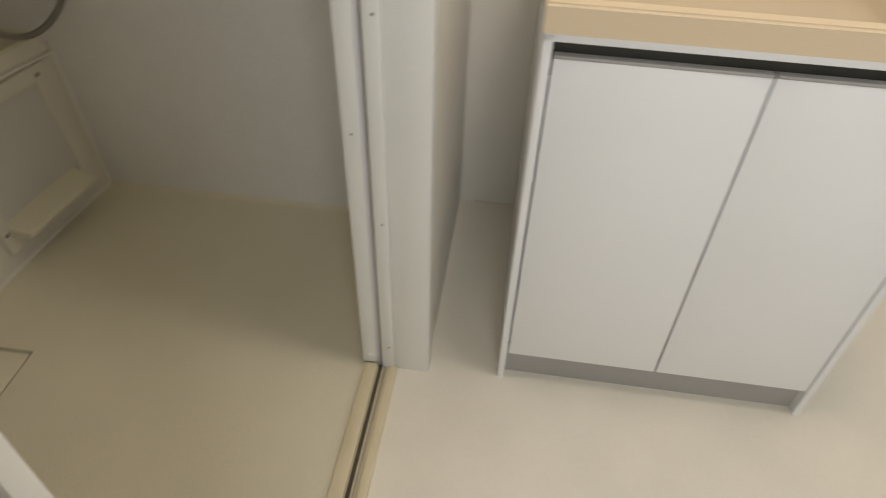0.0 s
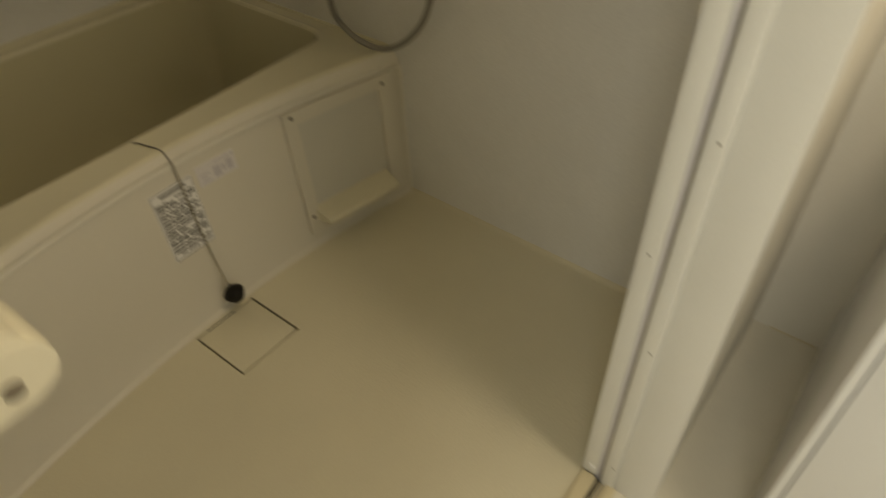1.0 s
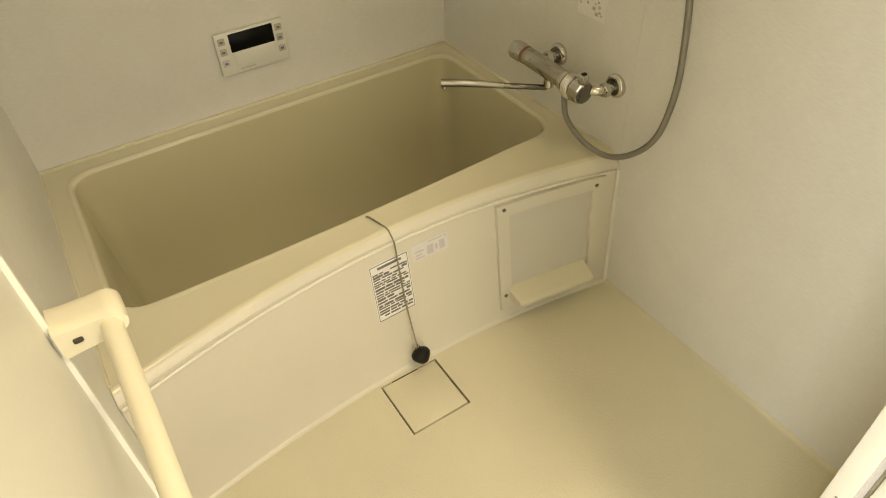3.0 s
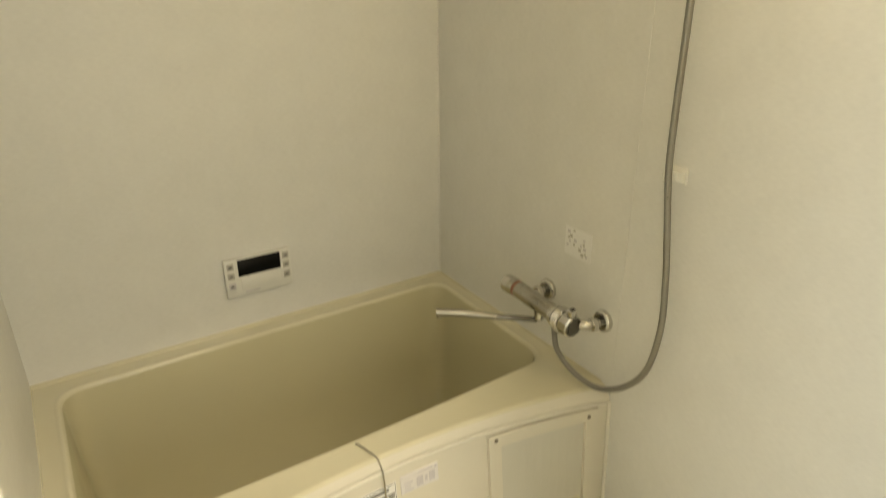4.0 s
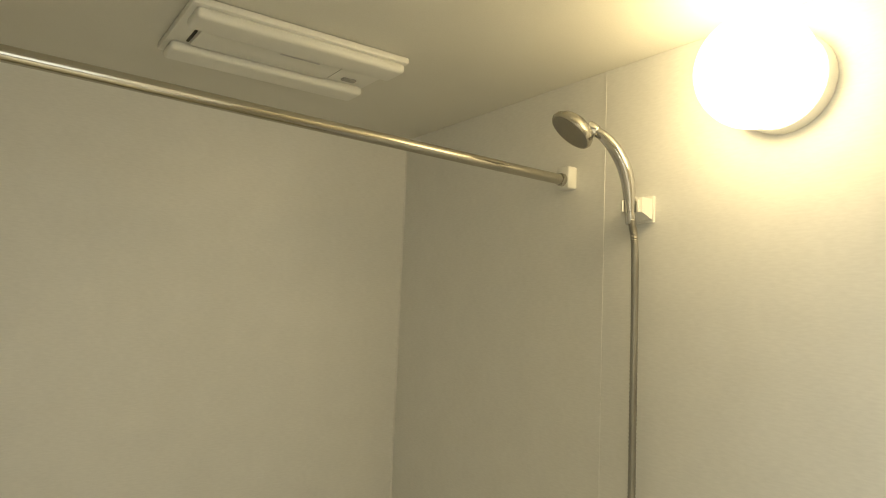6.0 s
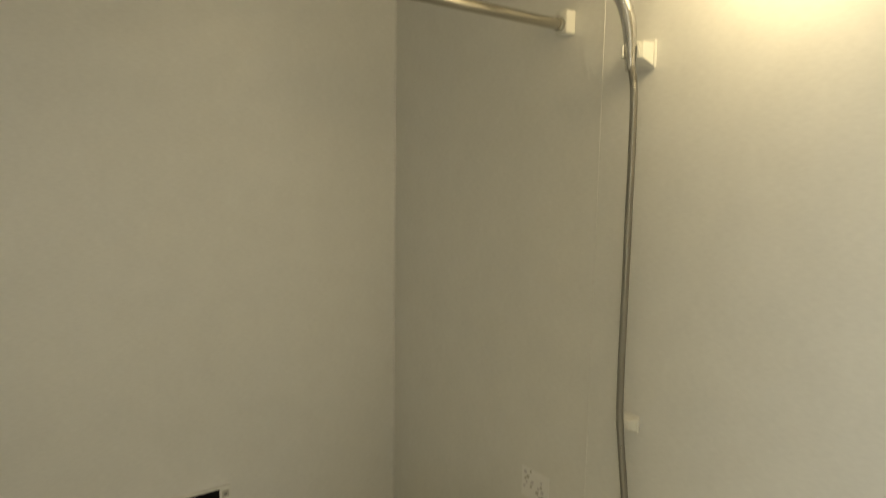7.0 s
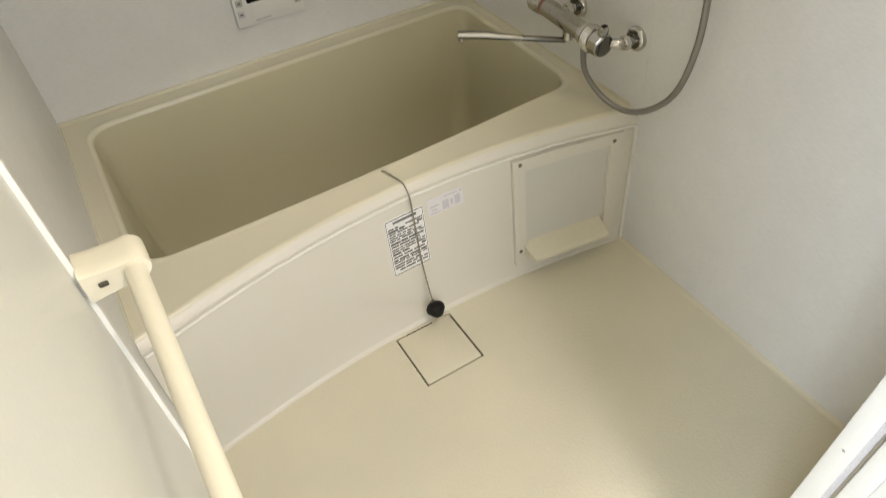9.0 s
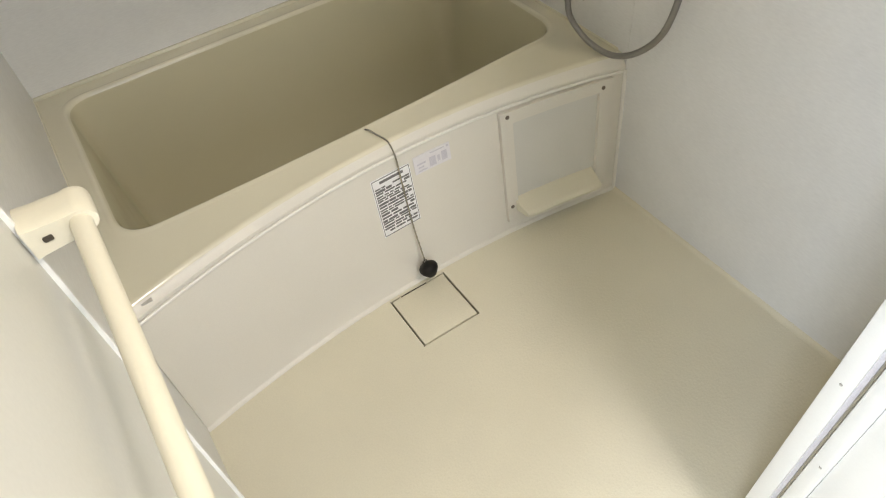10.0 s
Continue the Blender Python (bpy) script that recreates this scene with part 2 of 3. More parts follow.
ceil = box(-W - 0.05, 0.05, -1.76, 0.05, H, H + 0.05)
structure("ceiling", ceil, CEILING, "pale flat bathroom ceiling panel", "ceiling")
structure("ceiling_washroom", box(WEST, EAST, SOUTH, OUT, WH, WH + 0.05), PLASTER, "white washroom ceiling", "ceiling")
structure("wall_east", box(EAST, EAST + 0.08, SOUTH, OUT + 0.1, -0.05, WH + 0.1), PLASTER, "off-white papered washroom wall behind the vanity", "wall")
west = bmesh.new()      # with the opening of the window that lights the washroom
for y0, y1, z0, z1 in ((SOUTH, -2.64, -0.05, WH + 0.1), (-1.96, OUT + 0.1, -0.05, WH + 0.1), (-2.64, -1.96, -0.05, 0.95), (-2.64, -1.96, 2.05, WH + 0.1)):
    box(WEST - 0.08, WEST, y0, y1, z0, z1, bm=west)
structure("wall_west", west, PLASTER, "off-white papered washroom wall with a window opening", "wall")
window = thing("window_1", "white framed washroom window", "window", kind="structure")
for a in ((-2.64, -2.60, 0.95, 2.05), (-2.00, -1.96, 0.95, 2.05), (-2.60, -2.00, 0.95, 0.99), (-2.60, -2.00, 2.01, 2.05)):
    part("window_frame", box(WEST - 0.06, WEST - 0.03, *a, 0.002), WHITE_PAINT, window)
south = bmesh.new()      # with the open doorway behind the camera
for x0, x1, z0, z1 in ((WEST, -1.35, -0.05, WH + 0.1), (-0.55, EAST, -0.05, WH + 0.1), (-1.35, -0.55, 2.02, WH + 0.1)):
    box(x0, x1, SOUTH - 0.08, SOUTH, z0, z1, bm=south)
structure("wall_south", south, PLASTER, "off-white papered washroom wall with an open doorway", "wall")

# bathroom floor with the square recess of the drain
DR = (-0.755, -0.592, -0.993, -0.828)   # drain cover: x0, x1, y0, y1
fl = bmesh.new()
xs, ys = [-W, DR[0] - 0.0046, DR[1] + 0.0046, 0.0], [-D + 0.003, DR[2] - 0.0050, DR[3] + 0.003, -0.70]
for i in range(3):
    for j in range(3):
        if (i, j) != (1, 1):
            box(xs[i], xs[i + 1], ys[j], ys[j + 1], -0.04, 0.0, bm=fl)
bmesh.ops.remove_doubles(fl, verts=fl.verts, dist=1e-5)
floor = structure("floor", fl, FLOOR, "cream moulded bathroom floor with fine texture", "floor")
part("drain_pit", box(DR[0] - 0.006, DR[1] + 0.006, DR[2] - 0.006, DR[3] + 0.006, -0.045, -0.018), GAP, floor, "dark drain pit")
cove = bmesh.new()      # the floor turns up into the wall in a small hollow
ends = []
for y in (-D + 0.004, -0.84):
    arc = [(-0.013 + 0.0135 * math.sin(a), 0.0135 - 0.0132 * math.cos(a)) for a in [radians(90 * i / 6) for i in range(7)]]
    ends.append([cove.verts.new((x, y, z)) for x, z in arc + [(0.004, 0.0135), (0.004, -0.01), (-0.013, -0.01)]])
bridge(cove, ends[0], ends[1])
cove.faces.new(ends[0])
cove.faces.new(ends[1][::-1])
part("wall_cove", cove, FLOOR, floor, smooth=True)
structure("floor_washroom", box(WEST, EAST, SOUTH - 0.08, -1.796, -0.05, 0.0), VINYL, "cream vinyl washroom floor", "floor")

# door frame: right jamb in three steps, left jamb, head and the sill with its track
door_frame = thing("door_frame", "white resin bathroom door frame with cream sill", "door frame", kind="structure")
part("jamb", box(JAMB_R + 0.002, JAMB_R + 0.040, -1.751, -1.720, 0.012, HEAD + 0.02, 0.003), WHITE_PAINT, door_frame)
part("jamb_groove", box(JAMB_R + 0.006, JAMB_R + 0.026, -1.7585, -1.751, 0.0, HEAD + 0.02), PALE_PRINT, door_frame, "grey shadow groove")
part("jamb_track", box(JAMB_R + 0.004, JAMB_R + 0.03, -1.763, -1.758, 0.0, HEAD + 0.02, 0.001, 1), ALU, door_frame)
part("jamb_face", box(JAMB_R - 0.002, JAMB_R + 0.03, -1.790, -1.763, 0.0, HEAD + 0.02, 0.004), WHITE_PAINT, door_frame)
part("casing", box(JAMB_R + 0.004, JAMB_R + 0.052, -1.864, -1.790, 0.0, HEAD + 0.05, 0.003), WHITE_PAINT, door_frame)
part("left_jamb", box(JAMB_L - 0.012, JAMB_L, -1.858, -1.735, 0.0, HEAD + 0.03, 0.003), WHITE_PAINT, door_frame)
part("door_head", box(JAMB_L - 0.01, JAMB_R + 0.03, -1.857, -1.722, HEAD, HEAD + 0.03, 0.003), WHITE_PAINT, door_frame)
part("corner_cap", box(JAMB_R - 0.0005, JAMB_R + 0.012, -1.747, -1.733, 0.03, 0.042, 0.002), STICKER, door_frame)
for z, y in ((0.075, -1.780), (0.42, -1.779), (0.80, -1.780), (1.2, -1.779), (0.60, -1.736)):
    x = JAMB_R - (0.002 if y < -1.76 else -0.002)
    part("screw", lathe([(0, 0.0026), (0.0006, 0.002)], (x, y, z), (x - 1, y, z), 10), ALU, door_frame)
sill = part("sill", box(JAMB_L, JAMB_R + 0.002, -1.754, -1.724, -0.01, 0.013, 0.004), SILL, door_frame, "cream sill ridge")
part("sill_outer", box(JAMB_L, JAMB_R + 0.002, -1.797, -1.776, -0.01, 0.012, 0.004), SILL, door_frame, "cream sill ridge")
part("sill_track", box(JAMB_L, JAMB_R + 0.002, -1.776, -1.754, -0.01, 0.003), SILL, door_frame, "cream track bed")
part("track_slot", box(JAMB_L, JAMB_R + 0.002, -1.7635, -1.7555, 0.0, 0.0042), GAP, door_frame, "dark track slot")
part("track_rail", box(JAMB_L, JAMB_R + 0.002, -1.7715, -1.7685, 0.0, 0.008), ALU, door_frame, "metal track rail")

# ---- bathtub ----
RIM = 0.445


def bow(x):
    return ((x + 0.60) / 0.66) ** 2


def lip_y(x):
    return -0.738 - 0.098 * bow(x)


def apron_y(x, z):
    """The bowed front of the apron, which leans out a little towards the floor."""
    k = min(max(z / 0.42, 0), 1)
    return (-0.806 - 0.071 * bow(x)) * (1 - k) + (-0.760 - 0.104 * bow(x)) * k


tub = thing("bathtub", "cream moulded bathtub with a bowed front apron", "bathtub")


def tub_body():
    """The basin lofted down from its rounded opening, and the flat rim out to the walls and the front lip."""
    inner = [Vector(c) for c in ((-1.243, -0.066), (-0.042, -0.060), (-0.046, -0.645), (-1.246, -0.665))]
    outer = [Vector(c) for c in ((-W + 0.001, -0.001), (-0.001, -0.001), (-0.001, lip_y(-0.001)), (-W + 0.001, lip_y(-W)))]
    radii = [0.075, 0.06, 0.085, 0.085]
    levels = [  # z, insets of left, right, back, front; a low roll runs round the opening
        (RIM, -0.013, -0.013, -0.013, -0.013), (RIM + 0.0008, -0.010, -0.010, -0.010, -0.010), (RIM + 0.0022, -0.0065, -0.0065, -0.0065, -0.0065),
        (RIM + 0.0027, -0.003, -0.003, -0.003, -0.003), (RIM + 0.0020, 0.0005, 0.0005, 0.0005, 0.0005), (RIM - 0.001, 0.003, 0.003, 0.003, 0.003),
        (RIM - 0.007, 0.0055, 0.005, 0.005, 0.005), (RIM - 0.016, 0.008, 0.007, 0.007, 0.007),
        (0.33, 0.014, 0.015, 0.016, 0.014), (0.15, 0.028, 0.030, 0.032, 0.028), (0.02, 0.042, 0.045, 0.046, 0.042), (-0.045, 0.066, 0.068, 0.07, 0.07), (-0.07, 0.11, 0.11, 0.12, 0.12)]
    edge = 6      # from this ring down the tub's colour is darkened for shade
    n_arc, n_side = 8, 20
    bm = bmesh.new()
    rings = []
    for z, l, rt, b, f in levels:
        c = [inner[0] + Vector((l, -b)), inner[1] + Vector((-rt, -b)), inner[2] + Vector((-rt, f)), inner[3] + Vector((l, f))]
        arcs = rounded_quad(c, radii, n_arc)
        pts = []
        for k in range(4):
            arc = arcs[k * (n_arc + 1):(k + 1) * (n_arc + 1)]
            nxt = arcs[((k + 1) % 4) * (n_arc + 1)]
            pts += arc + [arc[-1].lerp(nxt, (i + 1) / (n_side + 1)) for i in range(n_side)]
        # the front edge bellies a little towards the bather
        pts = [Vector((p.x, p.y - 0.012 * max(0, 1 - ((p.x + 0.75) / 0.55) ** 2) * (1 if p.y < -0.5 else 0))) for p in pts]
        rings.append([bm.verts.new((p.x, p.y, z)) for p in pts])
    for a, b in zip(rings[:edge], rings[1:edge + 1]):
        bridge(bm, a, b)
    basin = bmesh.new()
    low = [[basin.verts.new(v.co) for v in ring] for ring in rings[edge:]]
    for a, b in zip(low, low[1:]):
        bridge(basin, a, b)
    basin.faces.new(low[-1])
    for ring in rings[edge + 1:]:
        for v in ring:
            bm.verts.remove(v)
    top = []
    for k in range(4):
        a, b, c = outer[k - 1], outer[k], outer[(k + 1) % 4]
        for i in range(n_arc + 1):
            t = i / n_arc
            p = b.lerp(a, (0.5 - t) * 2 * 0.04) if t < 0.5 else b.lerp(c, (t - 0.5) * 2 * 0.04)
            top.append(p)
        for i in range(n_side):
            top.append(b.lerp(c, 0.04 + 0.92 * (i + 1) / (n_side + 1)))
    on_front = [abs(p.y) > 0.5 and p.y <= max(outer[2].y, outer[3].y) + 0.0005 for p in top]
    verts = [bm.verts.new((p.x, lip_y(p.x) if fr else p.y, RIM)) for p, fr in zip(top, on_front)]
    bridge(bm, verts, rings[0])
    return bm, basin


rim_bm, basin_bm = tub_body()
part("rim", rim_bm, TUB, tub, "cream rim")
part("basin", basin_bm, BASIN_SHADED, tub, "cream basin, its shade put into a darker beige")


def strip(profile, n=48, x0=-W + 0.001, x1=-0.001):
    """A band along the tub's front: profile gives (y, z) at x."""
    bm = bmesh.new()
    rows = []
    for i in range(n + 1):
        x = x0 + (x1 - x0) * i / n
        rows.append([bm.verts.new((x, y, z)) for y, z in profile(x)])
    for a, b in zip(rows, rows[1:]):
        for k in range(len(a) - 1):
            bm.faces.new((a[k], a[k + 1], b[k + 1], b[k]))
    return bm


def lip_drop(x):
    return 0.011 * min(max((x + 0.7) / 0.7, 0), 1) ** 1.5


def lip_profile(x):
    y = lip_y(x)
    return [(y, RIM), (y - 0.004, RIM - 0.0008), (y - 0.008, RIM - 0.003), (y - 0.0105, RIM - 0.0065)]


def band_profile(x):
    """The pale band between the rim and the ridge on top of the apron."""
    y, e, k = lip_y(x), apron_y(x, 0.42), lip_drop(x)
    return [(y - 0.0105, RIM - 0.0065), (y - 0.0125, RIM - 0.010), (e - 0.001, 0.426 - k), (e - 0.002, 0.422 - k), (e - 0.001, 0.419 - k), (e + 0.006, 0.416 - k)]


part("front_lip", strip(lip_profile), TUB, tub)
part("lip_band", strip(band_profile), APRON, tub, "off-white band under the rim")


def apron_profile(x):
    pts = [(apron_y(x, z) + 0.001, z) for z in (0.418, 0.30, 0.20, 0.10, 0.012)]
    return pts + [(apron_y(x, 0) - 0.005, 0.001)]


apron = part("apron", strip(apron_profile), APRON, tub, "off-white apron panel")


def bead_profile(x):
    y = apron_y(x, 0)
    return [(y + 0.003, 0.010), (y - 0.003, 0.008), (y - 0.007, 0.004), (y - 0.009, -0.001)]


part("floor_joint", strip(bead_profile), APRON, tub, "pale floor sealant")
part("apron_edge_bead", tube([(-0.001, apron_y(0, z) - 0.002, z) for z in (0.405, 0.3, 0.15, 0.004)], 0.0055, 10), SEALANT, tub, "white corner sealant")
part("apron_top_bead", tube([(x, apron_y(x, 0.412) - 0.002, 0.4115 - lip_drop(x)) for x in [-1.296 + 0.0644 * i for i in range(21)]], 0.0040, 10, steps=2), SEALANT, tub, "pale ridge under the rim")
upstand = bmesh.new()
box(-W, -0.001, -0.010, 0.002, RIM - 0.01, RIM + 0.008, 0.003, bm=upstand)
part("rim_upstand", upstand, TUB, tub)
part("left_mark", box(-1.262, -1.240, lip_y(-1.25) - 0.0205, lip_y(-1.25) - 0.0110, 0.4320, 0.4345), BUTTON, tub, "tiny grey print")

for x in (-W - 0.001, 0.001):
    part("rim_sealant", rod((x, -0.002, RIM + 0.001), (x, lip_y(x) + 0.006, RIM + 0.001), 0.0045, 10), TUB, tub)

# service panel in the apron, with its soap ledge
PX0, PX1, PZ0, PZ1 = -0.356, -0.040, 0.045, 0.397


def panel_sheet(x0, x1, z0, z1, proud, n=10):
    bm = bmesh.new()
    fr, bk = [], []
    for i in range(n + 1):
        x = x0 + (x1 - x0) * i / n
        fr.append([bm.verts.new((x, apron_y(x, z) - proud, z)) for z in (z0, (z0 + z1) / 2, z1)])
        bk.append([bm.verts.new((x, apron_y(x, z) + 0.004, z)) for z in (z0, (z0 + z1) / 2, z1)])
    for a, b in ((fr, 1), (bk, -1)):
        for p, q in zip(a, a[1:]):
            for k in range(2):
                bm.faces.new((p[k], p[k + 1], q[k + 1], q[k])[::b])
    for k in (0, 2):
        for i in range(n):
            bm.faces.new((fr[i][k], fr[i + 1][k], bk[i + 1][k], bk[i][k]))
    for i in (0, n):
        for k in range(2):
            bm.faces.new((fr[i][k], fr[i][k + 1], bk[i][k + 1], bk[i][k]))
    return bm


hatch_bm = bmesh.new()
FX0, FX1, FZ1 = -0.322, -0.074, 0.362
joined(hatch_bm, panel_sheet(PX0, FX0, PZ0, PZ1, 0.011, 3))
joined(hatch_bm, panel_sheet(FX1, PX1, PZ0, PZ1, 0.011, 3))
joined(hatch_bm, panel_sheet(FX0, FX1, FZ1, PZ1, 0.011, 8))
joined(hatch_bm, panel_sheet(FX0, FX1, PZ0, 0.072, 0.011, 8))
hatch = part("service_hatch", hatch_bm, APRON, tub, "off-white service hatch frame", smooth=False)
part("recessed_field", panel_sheet(FX0, FX1, 0.072, FZ1, 0.0015), HATCH_SHADED, hatch, smooth=False)
ledge = bmesh.new()
prof = [(0.0, 0.116), (-0.010, 0.112), (-0.050, 0.098), (-0.060, 0.094), (-0.064, 0.089), (-0.063, 0.082), (-0.055, 0.079), (0.0, 0.077)]
rows = []
for i in range(17):
    f = i / 16
    k = 0.90 if i in (0, 16) else 1.0
    rows.append([])
    for y, z in prof:
        x = -0.206 + 0.250 * (f - 0.5) * (1 - 0.9 * abs(y))
        rows[-1].append(ledge.verts.new((x, apron_y(x, 0.11) + y * k, z)))
for a, b in zip(rows, rows[1:]):
    for k in range(len(prof)):
        ledge.faces.new((a[k], a[(k + 1) % len(prof)], b[(k + 1) % len(prof)], b[k]))
ledge.faces.new(rows[0])
ledge.faces.new(rows[-1][::-1])
part("soap_ledge", ledge, LEDGE, hatch, "cream projecting soap ledge")
for x, z in ((-0.336, 0.384), (-0.066, 0.375), (-0.341, 0.096)):
    y = apron_y(x, z) - 0.011
    part("screw", lathe([(-0.001, 0.0058), (0.002, 0.0052), (0.003, 0.0025)], (x, y, z), (x, y - 1, z), 14), SCREW, hatch, "dark screw head")


def sheet_on_apron(x0, x1, z0, z1, proud):
    return panel_sheet(x0, x1, z0, z1, proud, 4)


notice = part("caution_sticker", sheet_on_apron(-0.7180, -0.6100, 0.198, 0.372, 0.0012), STICKER, tub, "white caution sticker with dense grey print", smooth=False)
rng = random.Random(4)
bars = bmesh.new()
joined(bars, panel_sheet(-0.6960, -0.6300, 0.356, 0.363, 0.0018, 2))
z = 0.346
while z > 0.210:
    x = -0.7120
    hgt = rng.choice((0.004, 0.005, 0.0065))
    while x < -0.6250:
        ln = rng.uniform(0.008, 0.032)
        x1 = min(x + ln, -0.6160)
        if rng.random() < 0.86:
            joined(bars, panel_sheet(x, x1, z - hgt, z, 0.0018, 1))
        x = x1 + rng.uniform(0.002, 0.005)
    z -= hgt + rng.choice((0.0022, 0.0030, 0.0042))
part("print", bars, GREY, notice, "unreadable grey print", smooth=False)
edge_bars = bmesh.new()
for a in ((-0.7160, -0.6120, 0.1995, 0.2010), (-0.7160, -0.6120, 0.3690, 0.3705), (-0.7160, -0.7148, 0.2010, 0.3690), (-0.6132, -0.6120, 0.2010, 0.3690)):
    joined(edge_bars, panel_sheet(*a, 0.0018, 1))
part("print_border", edge_bars, GREY, notice, smooth=False)
notice2 = part("picture_sticker", sheet_on_apron(-0.5980, -0.4960, 0.328, 0.378, 0.0012), PALE_STICKER, tub, "small pale sticker with faint pictures", smooth=False)
bars = bmesh.new()
for x0, x1, z0, z1 in ((-0.5510, -0.5110, 0.370, 0.373), (-0.5060, -0.5000, 0.369, 0.374), (-0.5910, -0.5660, 0.352, 0.356), (-0.5880, -0.5720, 0.342, 0.346), (-0.5560, -0.5380, 0.334, 0.360),
                       (-0.5210, -0.5060, 0.336, 0.362), (-0.5330, -0.5260, 0.340, 0.356), (-0.5900, -0.5640, 0.333, 0.336)):
    joined(bars, panel_sheet(x0, x1, z0, z1, 0.0018, 1))
part("print", bars, FAINT_PRINT, notice2, "faint print", smooth=False)

# tub plug on its ball chain, hung over the rim
plug = thing("bath_plug", "black rubber bath plug hanging on a ball chain", "bath plug")
path = spline([(-0.668, -0.630, 0.30), (-0.666, -0.668, 0.425), (-0.664, -0.684, 0.4485), (-0.655, -0.712, 0.4480), (-0.646, lip_y(-0.65) - 0.004, 0.4455), (-0.643, lip_y(-0.645) - 0.016, 0.432),
               (-0.643, apron_y(-0.643, 0.41) - 0.009, 0.41), (-0.641, apron_y(-0.643, 0.33) - 0.006, 0.33), (-0.638, apron_y(-0.643, 0.2) - 0.006, 0.20), (-0.636, -0.822, 0.080)], 14)
part("chain", tube(path, 0.0017, 8, ribs=0.45, raw=True), SATIN, plug, "thin grey ball chain")
part("stopper", lathe([(0, 0.006), (0.003, 0.012), (0.006, 0.018), (0.012, 0.0245), (0.020, 0.0265), (0.028, 0.0240), (0.038, 0.0165), (0.044, 0.011), (0.046, 0.002)], (-0.636, -0.822, 0.076), (-0.631, -0.846, 0.040), 28), BLACK, plug, "black rubber stopper")
part("ring", tube([(-0.637 + 0.006 * math.cos(a), -0.823, 0.081 + 0.006 * math.sin(a)) for a in [k * math.tau / 10 for k in range(11)]], 0.0014, 8, raw=True), SATIN, plug)

# drain cover
drain = thing("drain_cover", "square cream floor drain cover with a dark joint", "drain cover")
part("plate", box(DR[0], DR[1], DR[2], DR[3], -0.016, -0.0005, 0.003), FLOOR, drain)
part("lift_notch", box(DR[0] + 0.03, DR[0] + 0.11, DR[3] - 0.003, DR[3] + 0.003, -0.012, -0.002), GAP, drain)

# ---- thermostatic mixer on the right wall ----
mixer = thing("shower_mixer", "chrome thermostatic bath mixer with a long swivel spout", "faucet")
BX, BZ = -0.090, 0.636
part("body", lathe([(0, 0.020), (0.003, 0.0235), (0.157, 0.0235), (0.160, 0.021)], (BX, -0.555, BZ + 0.004), (BX, -0.77, BZ - 0.008), 28), SATIN, mixer, "satin metal body")
part("temperature_handle", lathe([(0, 0.016), (0.003, 0.024), (0.008, 0.0262), (0.036, 0.0258), (0.040, 0.0225), (0.046, 0.022)], (BX, -0.500, BZ + 0.004), (BX, -0.56, BZ + 0.004), 20), CHROME, mixer, "chrome temperature knob")
part("indicator_ring", lathe([(0, 0.0240), (0.003, 0.0240)], (BX, -0.549, BZ + 0.004), (BX, -0.56, BZ + 0.004), 24), RED, mixer, "red marker ring")
collar = part("handle_collar", lathe([(0, 0.0235), (0.002, 0.0295), (0.012, 0.0310), (0.015, 0.0265)], (BX, -0.708, BZ - 0.005), (BX, -0.81, BZ - 0.010), 12), CHROME, mixer, "faceted chrome collar", smooth=False)
ribs = [(0, 0.0265)] + [(0.001 + 0.0058 * k + d, 0.0300 + rr + 0.0006 * k) for k in range(4) for d, rr in ((0.0, 0.0), (0.0012, 0.0028), (0.0030, 0.0034), (0.0046, 0.0022))] + [(0.0255, 0.0270)]
part("collar_ring", lathe(ribs, (BX, -0.723, BZ - 0.006), (BX, -0.81, BZ - 0.010), 24), CHROME, collar, "ribbed chrome ring")
part("flow_handle", lathe([(0, 0.0265), (0.002, 0.0305), (0.028, 0.0300), (0.032, 0.0270)], (BX, -0.748, BZ - 0.0075), (BX, -0.81, BZ - 0.011), 10), CHROME, mixer, "chrome flow handle", smooth=False)
part("handle_cap", lathe([(0, 0.0270), (0.003, 0.0255), (0.005, 0.0180), (0.0055, 0.006)], (BX, -0.780, BZ - 0.009), (BX, -0.81, BZ - 0.011), 18), DARKENED_CHROME, mixer, "dark chrome end cap")
part("flow_lever", box(BX - 0.012, BX + 0.010, -0.782, -0.760, BZ + 0.016, BZ + 0.041, 0.006), CHROME, mixer)
part("lever_mark", box(BX - 0.008, BX + 0.006, -0.779, -0.768, BZ + 0.0405, BZ + 0.0425, 0.0008, 1), BLACK, mixer, "black marker")
part("body_ring", lathe([(0, 0.0238), (0.001, 0.0246), (0.003, 0.0246), (0.004, 0.0238)], (BX, -0.700, BZ - 0.005), (BX, -0.81, BZ - 0.010), 28), CHROME, mixer)
LEG_Z = 0.628
